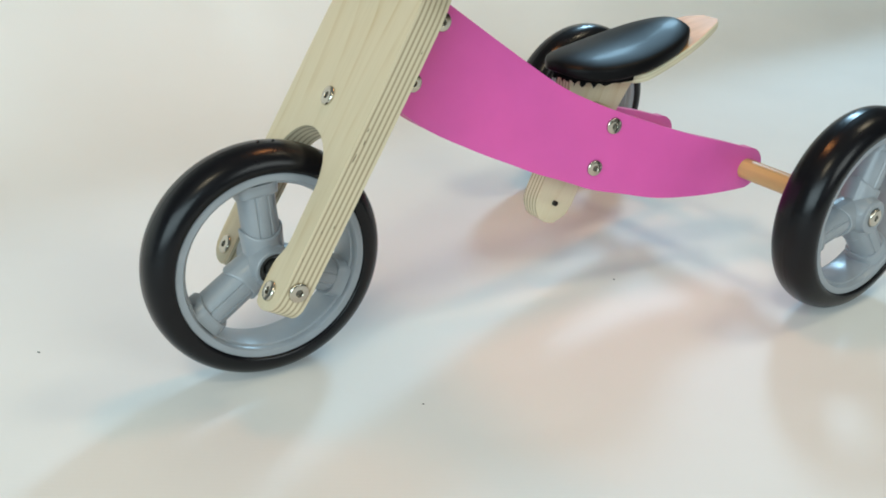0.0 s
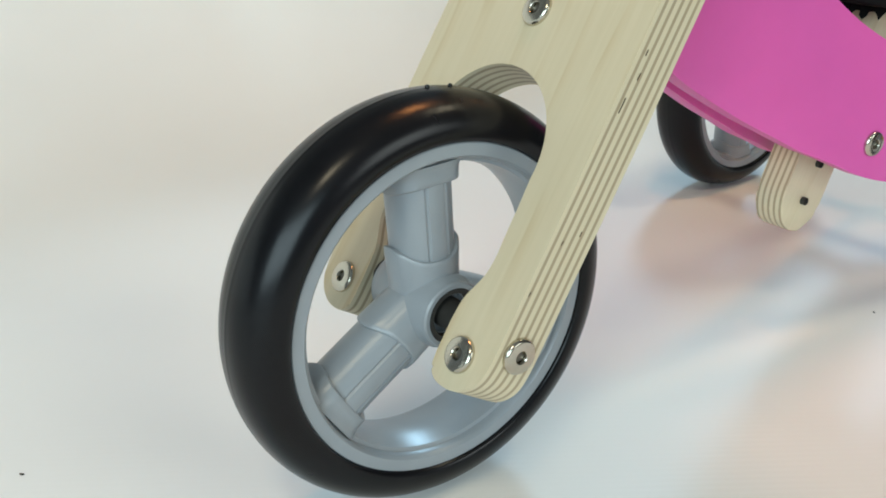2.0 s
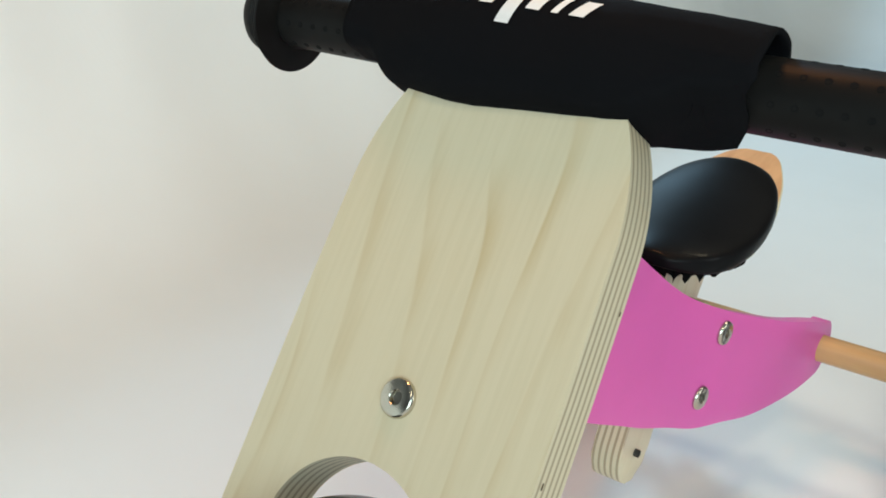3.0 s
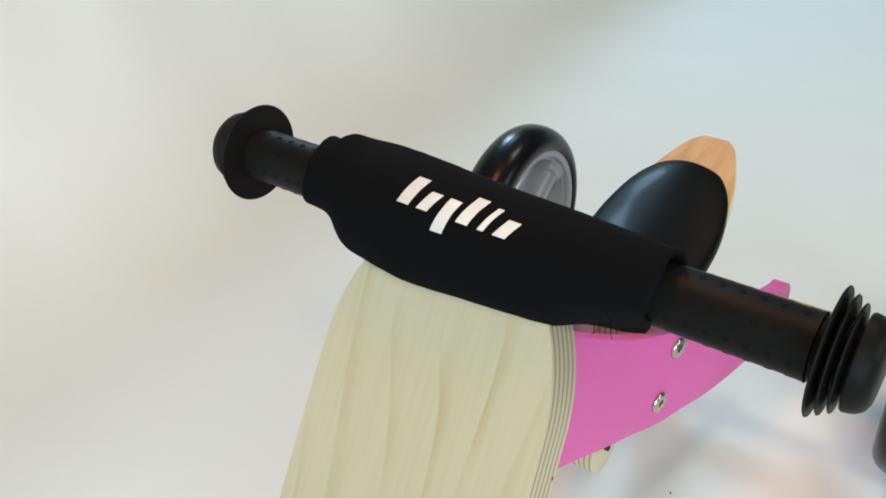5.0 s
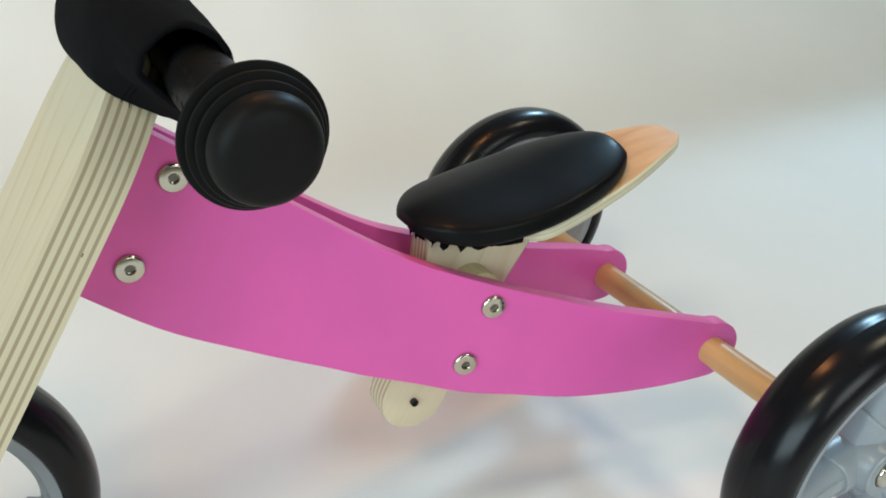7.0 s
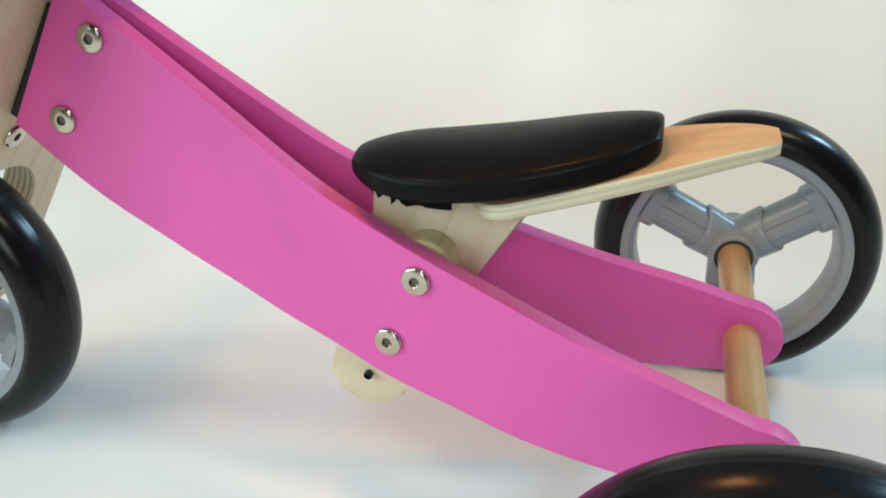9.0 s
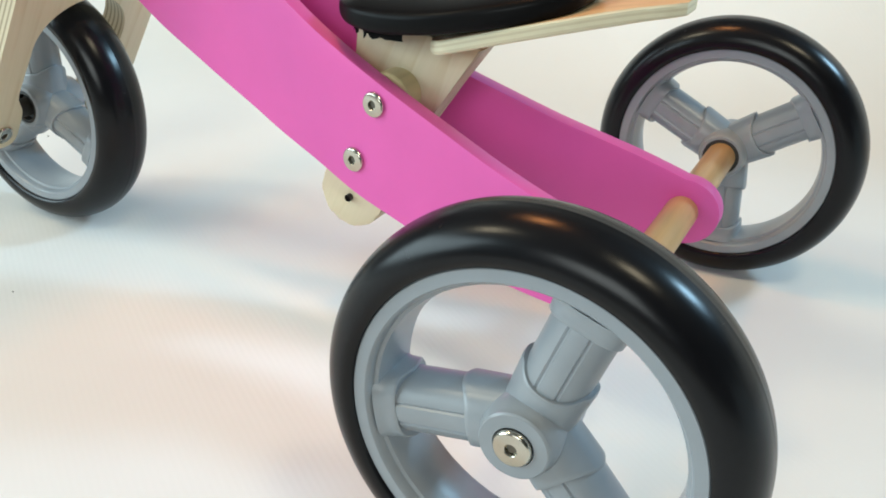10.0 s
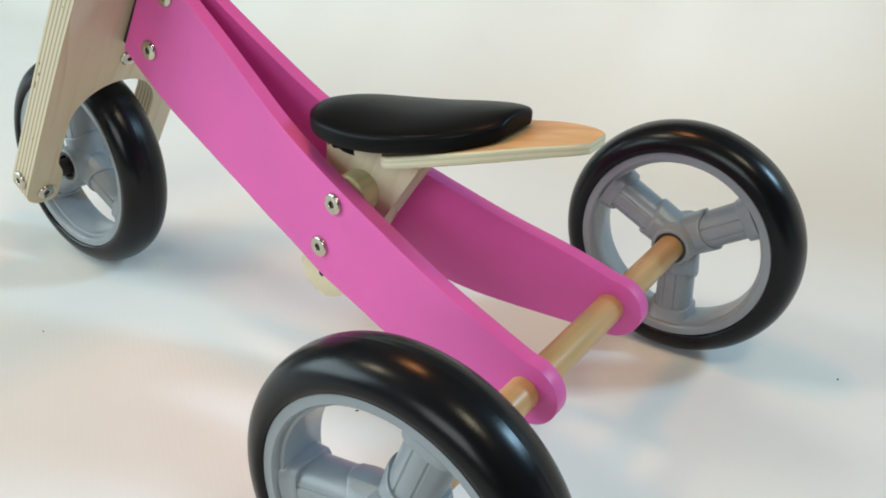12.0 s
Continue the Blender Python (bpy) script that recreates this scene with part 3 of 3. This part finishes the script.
# steering head between the panel fronts; its near-black colour stands for the gap's shade
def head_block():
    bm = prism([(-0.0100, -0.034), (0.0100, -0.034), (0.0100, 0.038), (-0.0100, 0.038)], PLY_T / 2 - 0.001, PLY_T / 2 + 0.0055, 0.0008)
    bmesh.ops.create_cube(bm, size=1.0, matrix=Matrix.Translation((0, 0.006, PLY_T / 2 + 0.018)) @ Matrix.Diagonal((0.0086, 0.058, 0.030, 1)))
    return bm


part("head_block", head_block(), M_GAP_SHADE, trike, "steering head block, coloured near-black for the shaded gap between the panels", FORK)

# ---- seat
def seat_post():
    # local x across (towards the rear), local y up the post, local z across the tricycle
    outline = arc(0, 0, 0.0235, -180, 0, 18) + [(0.0230, 0.055), (0.0228, 0.0745), (0.0350, 0.138), (-0.045, 0.109), (-0.0235, 0.055)]
    bm = prism(outline, -0.0095, 0.0095, 0.0014)
    d = Vector((0.43, 0, 0.90)).normalized()
    right = Vector((d.z, 0, -d.x))
    m = frame_of(Vector((-0.2040, centre(-0.2), 0.0900)), right, d, right.cross(d))
    ob = part("seat_post", bm, M_POST, trike, "pale plywood seat post with adjusting holes", m)
    # dark discs on the uncut face; their colour stands for the holes' shaded insides
    for v in (-0.003, 0.022):
        part("hole", lathe([(0.0, 0.0), (0.0025, 0.0), (0.0025, 0.003)], 20), M_HOLE, ob, "drilled adjusting hole", Matrix.Translation((0.0, v, 0.0096 if (right.cross(d)).y < 0 else -0.0099)) @ Matrix.Rotation(radians(90), 4, "X"))
    return ob


seat_post()
part("spacer", lathe([(0.0, -0.026), (0.0140, -0.026), (0.0152, -0.0245), (0.0152, -0.0095), (0.0, -0.0095)], 40), M_SPACER, trike, "pale wooden spacer disc", pose(-0.1676, centre(-0.1676), 0.1661))


SEAT_AT = Matrix.Translation((-0.0015, 0.0, 0.0017))


def seat_line(x):
    """The saddle sits a little askew."""
    return 0.0005 + 0.0055 * (x + 0.21) / 0.21


def tail_board():
    """Bent plywood seat shell; each vertex keeps how deep it lies under the top veneer."""
    top = spline([-0.16, -0.142, -0.11, -0.08, -0.04, -0.015, 0.002], [0.196, 0.2015, 0.2116, 0.2204, 0.2308, 0.2358, 0.2378])
    wid = spline([-0.16, -0.13, -0.09, -0.05, -0.02, -0.005, 0.001], [0.028, 0.037, 0.039, 0.033, 0.023, 0.0155, 0.0105])
    ch = 0.0011
    secs, deep = [], []
    for k in range(37):
        x = -0.142 + 0.142 * k / 36
        w, z, c = wid(x), top(x), seat_line(x)
        th = SEAT_T * ((0.60, 0.78, 0.90, 0.97)[k] if k < 4 else 1 - 0.02 * max(0, k - 28))
        w *= (0.50, 0.72, 0.86, 0.94, 0.98)[k] if k < 5 else 1
        if k == 36:
            w *= 0.9
        ring = [(-1, th - ch, 0), (-1, th * 0.66, 0), (-1, th * 0.33, 0), (-1, ch, 0), (-1, 0, ch), (-0.5, 0, 0), (0.5, 0, 0), (1, 0, ch), (1, ch, 0), (1, th * 0.33, 0), (1, th * 0.66, 0), (1, th - ch, 0), (1, th, ch), (0.5, th, 0), (-0.5, th, 0), (-1, th, ch)]
        secs.append([(x, c + s * (w - (i if abs(s) == 1 else 0)), z - d) for s, d, i in ring])
        deep.append([d for s, d, i in ring])
    bm = loft(secs)
    lay = bm.verts.layers.float.new("depth")
    bm.verts.ensure_lookup_table()
    flat = [d for r in deep for d in r]
    for v, d in zip(bm.verts, flat):
        v[lay] = d
    return part("seat_board", bm, M_SEATPLY, trike, "varnished curved plywood seat tail", SEAT_AT)


tail_board()

PAD_X = [-0.207, -0.193, -0.163, -0.120, -0.080, -0.053]
PAD_LOW = spline(PAD_X, [0.2095, 0.2068, 0.2058, 0.2115, 0.2202, 0.2282])
PAD_TOP = spline(PAD_X, [0.2200, 0.2230, 0.2262, 0.2318, 0.2400, 0.2447])
PAD_WIDE = spline([-0.207, -0.195, -0.177, -0.15, -0.12, -0.09, -0.07, -0.053], [0.0150, 0.0285, 0.0385, 0.0442, 0.0450, 0.0405, 0.0335, 0.023])


def seat_pad():
    secs = []
    n = 56
    for k in range(n + 1):
        s = k / n
        x = -0.130 - 0.0770 * math.cos(math.pi * s)
        end = math.sqrt(max(0.0, 1 - abs(2 * s - 1) ** 7)) if 0 < k < n else 0.02
        zt, zl, w = PAD_TOP(x), PAD_LOW(x), PAD_WIDE(x) * (0.30 + 0.70 * end)
        side = (zt - zl) * (0.40 + 0.25 * end) * end
        mid = zl + (zt - zl) * 0.42
        # half section from the middle of the underside to the middle of the top
        half = [(0.0, -0.42), (0.70, -0.42), (0.90, -0.41), (0.955, -0.37), (0.985, -0.29), (1.0, -0.18), (1.0, -0.05), (0.995, 0.07), (0.985, 0.14), (0.965, 0.20), (0.935, 0.245), (0.89, 0.285), (0.80, 0.345), (0.68, 0.41), (0.54, 0.47), (0.38, 0.525), (0.19, 0.565), (0.0, 0.58)]
        rise = (zt - zl) * (0.10 + 0.90 * end)
        ring = [(w * a, mid + rise * b) for a, b in half]
        ring += [(-y, z) for y, z in reversed(ring[1:-1])]
        secs.append([(x, seat_line(x) + y, z + 0.00025 * noise.noise((x * 30, y * 30, z * 30))) for y, z in ring])
    return part("seat_pad", loft(secs), M_PAD, trike, "padded black vinyl saddle", SEAT_AT, 75)


def pad_hem():
    """Gathered raw edge of the vinyl under the nose of the saddle."""
    bm = bmesh.new()
    rng = random.Random(5)
    tall = [rng.uniform(0.4, 1.0) for i in range(17)]
    top, low = [], []
    for k in range(91):
        q = -1 + 2 * k / 90
        x = -0.2015 + 0.055 * q * q + 0.001 * rng.uniform(-1, 1)
        y = seat_line(x) + PAD_WIDE(x) * 0.93 * math.copysign(min(1.0, abs(q) ** 0.6 * 1.02), q)
        wave = abs((k * 15 / 90) % 1 - 0.5) * 2
        drop = 0.0032 + 0.0085 * max(0.0, wave - 0.35) * tall[k * 15 // 90 % 17] * max(0.0, min(1.0, 2.6 - 2.9 * abs(q)))
        top.append(bm.verts.new((x, y, PAD_LOW(x) + 0.002)))
        low.append(bm.verts.new((x + 0.0015 * rng.uniform(-1, 1), y * 0.985, PAD_LOW(x) - drop)))
    for k in range(90):
        bm.faces.new((top[k], top[k + 1], low[k + 1], low[k]))
    bmesh.ops.solidify(bm, geom=list(bm.faces), thickness=0.0009)
    return part("seat_hem", bm, M_STRAP, trike, "ragged black vinyl hem", SEAT_AT)


seat_pad()
pad_hem()

# ---- handlebar
BAR_TURN = Matrix.Rotation(radians(2.08), 4, "Y")
BAR = FORK @ Matrix.Translation((0.0, 0.0973, 0.0089)) @ BAR_TURN @ Matrix.Rotation(radians(-90), 4, "Z")
# bar axis: local y runs along the fork's u
handlebar = part("handlebar", lathe([(0.0, -0.150), (0.011, -0.150), (0.011, 0.150), (0.0, 0.150)], 32), M_GRIP, trike, "black handlebar with rubber grips", BAR)


def grip(side):
    prof = [(0.0110, 0.078), (0.0140, 0.079), (0.0143, 0.082), (0.0141, 0.140), (0.0144, 0.1475), (0.0147, 0.1490), (0.0134, 0.1496)]
    for k in range(3):
        y = 0.1534 + 0.00375 * k
        r = (0.0268, 0.0246, 0.0223)[k]
        prof += [(0.0132, y - 0.0010), (r - 0.0007, y - 0.0005), (r, y), (r - 0.0004, y + 0.0006), (0.0136, y + 0.0012)]
    prof += [(0.0140, 0.1636), (0.0194, 0.1640), (0.0199, 0.1648), (0.0196, 0.1672), (0.0186, 0.1700), (0.0168, 0.1722), (0.0140, 0.1735), (0.0080, 0.1740), (0, 0.1741)]
    prof = [(r, y * side) for r, y in prof]
    return part("grip", lathe(prof, 56), M_GRIP, handlebar, "black perforated rubber grip with ribbed end cap", smooth=28)


def dimple_mesh():
    """A small disc bent to the grip, soft-rimmed; its dark colour stands for a hollow's shade."""
    bm = bmesh.new()
    rings = []
    for r, x in ((0.0015, 0.0140), (0.0013, 0.01435), (0.0010, 0.01430), (0.0005, 0.01420)):
        ring = []
        for k in range(12):
            a = 2 * math.pi * k / 12
            t = r * math.sin(a) / 0.0142
            ring.append(bm.verts.new((x * math.cos(t), r * math.cos(a), x * math.sin(t))))
        rings.append(ring)
    for r0, r1 in zip(rings, rings[1:]):
        for k in range(12):
            bm.faces.new((r0[k], r0[(k + 1) % 12], r1[(k + 1) % 12], r1[k]))
    bm.faces.new(rings[-1])
    bmesh.ops.recalc_face_normals(bm, faces=list(bm.faces))
    return bm


for side in (-1, 1):
    grip(side)
    for j in range(8):
        for k in range(8):
            turn = Matrix.Rotation(2 * math.pi * (k + 0.3) / 8, 4, "Y")
            part("dimple", once("dimple", dimple_mesh, 60), M_STRAP, handlebar, "", Matrix.Translation((0, side * (0.0850 + 0.0083 * j), 0)) @ turn)

# padded cloth cover round the middle of the bar
HANG = spline([-0.10, -0.09, -0.082, -0.075, -0.062, -0.045, -0.02, 0.01, 0.035, 0.055, 0.066, 0.0725, 0.0785, 0.085, 0.097], [0.0185, 0.0200, 0.0222, 0.0243, 0.0262, 0.0272, 0.0290, 0.0307, 0.0310, 0.0294, 0.0270, 0.0225, 0.0172, 0.0152, 0.0148])
CREST = spline([-0.10, -0.05, 0.0, 0.06, 0.080, 0.086, 0.0895, 0.097], [0.0200, 0.0224, 0.0244, 0.0268, 0.0266, 0.0256, 0.0228, 0.0222])
PUFF = spline([-0.10, -0.08, -0.03, 0.01, 0.045, 0.065, 0.08, 0.097], [0.0178, 0.0208, 0.0276, 0.0288, 0.0276, 0.0218, 0.0172, 0.0160])


def on_cover(u, a, out=0.0):
    """A point of the cover: u along the bar, a round it (0 looks to the front, 90 up); the lower half drapes over the board."""
    cw, cv = math.cos(a), math.sin(a)
    v = cv * (CREST(u) if cv > 0 else HANG(u) - 0.0105 * min(1.0, max(0.0, (cw + 0.45) / 0.6)) * min(1.0, max(0.0, (-0.050 - u) / 0.018)))
    w = -PUFF(u) * (cw if cv > 0 else math.copysign(abs(cw) ** 0.44, cw))
    wr = 0.0009 * noise.noise((u * 24, a * 1.6, 3.0)) + 0.00022 * noise.noise((u * 150, a * 5, 9.0)) + out
    return (u, v + wr * cv, w - wr * cw)


def cover():
    secs = []
    for k in range(61):
        ring = []
        for j in range(64):
            a = 2 * math.pi * j / 64
            low = max(0.0, -math.sin(a))
            u0 = -0.0905 + 0.0030 * low ** 4 + 0.018 * low * max(0.0, -math.cos(a)) + 0.0012 * noise.noise((a * 1.3, 0.0, 4.0))
            ring.append(on_cover(u0 + (0.0965 - u0) * k / 60, a))
        secs.append(ring)
    return loft(secs, False)


sleeve_ob = thing("handlebar_cover", "black neoprene handlebar cover with plain white printed bars", "handlebar cover")
sleeve_at = FORK @ Matrix.Translation((0, 0.0973, -0.0003)) @ BAR_TURN
sleeve = part("sleeve", cover(), M_SLEEVE, sleeve_ob, "", sleeve_at, 60)
sol = sleeve.modifiers.new("thick", "SOLIDIFY")
sol.thickness, sol.offset = 0.0025, -1


def loose_thread(points):
    bm = bmesh.new()
    rings = []
    for k in range(13):
        s = k / 12 * (len(points) - 1)
        i = min(int(s), len(points) - 2)
        c = Vector(points[i]).lerp(Vector(points[i + 1]), s - i)
        rings.append([bm.verts.new(c + Vector((0.0, 0.00025 * math.cos(a), 0.00025 * math.sin(a)))) for a in (0.0, 2.1, 4.2)])
    for r0, r1 in zip(rings, rings[1:]):
        for i in range(3):
            bm.faces.new((r0[i], r0[(i + 1) % 3], r1[(i + 1) % 3], r1[i]))
    return part("loose_thread", bm, M_SLEEVE, sleeve, "frayed black thread")


loose_thread([(-0.070, -0.0138, -0.010), (-0.071, -0.0205, -0.012), (-0.0685, -0.0235, -0.011)])
loose_thread([(-0.073, -0.0134, -0.009), (-0.076, -0.0190, -0.011), (-0.0775, -0.0225, -0.010)])


def print_bar(u0, u1, a0, a1, lean):
    """One plain white bar printed on the cover."""
    bm = bmesh.new()
    rows = []
    for k in range(9):
        a = radians(a0 + (a1 - a0) * k / 8)
        sh = -lean * (k / 8 - 0.5)
        rows.append([bm.verts.new(on_cover(u0 + (u1 - u0) * i / 3 + sh, a, 0.0005)) for i in range(4)])
    for r0, r1 in zip(rows, rows[1:]):
        for i in range(3):
            bm.faces.new((r0[i], r0[i + 1], r1[i + 1], r1[i]))
    return part("print_bar", bm, M_WORD, sleeve, "plain white printed bar")


for u0, wide, a0, a1 in ((0.0285, 0.0068, 10, 42), (0.0175, 0.0060, 10, 31), (0.0075, 0.0060, -5, 31), (-0.0035, 0.0060, 10, 44), (-0.0145, 0.0030, 10, 40), (-0.0220, 0.0062, 10, 31)):
    print_bar(u0, u0 - wide, a0, a1, 0.004)
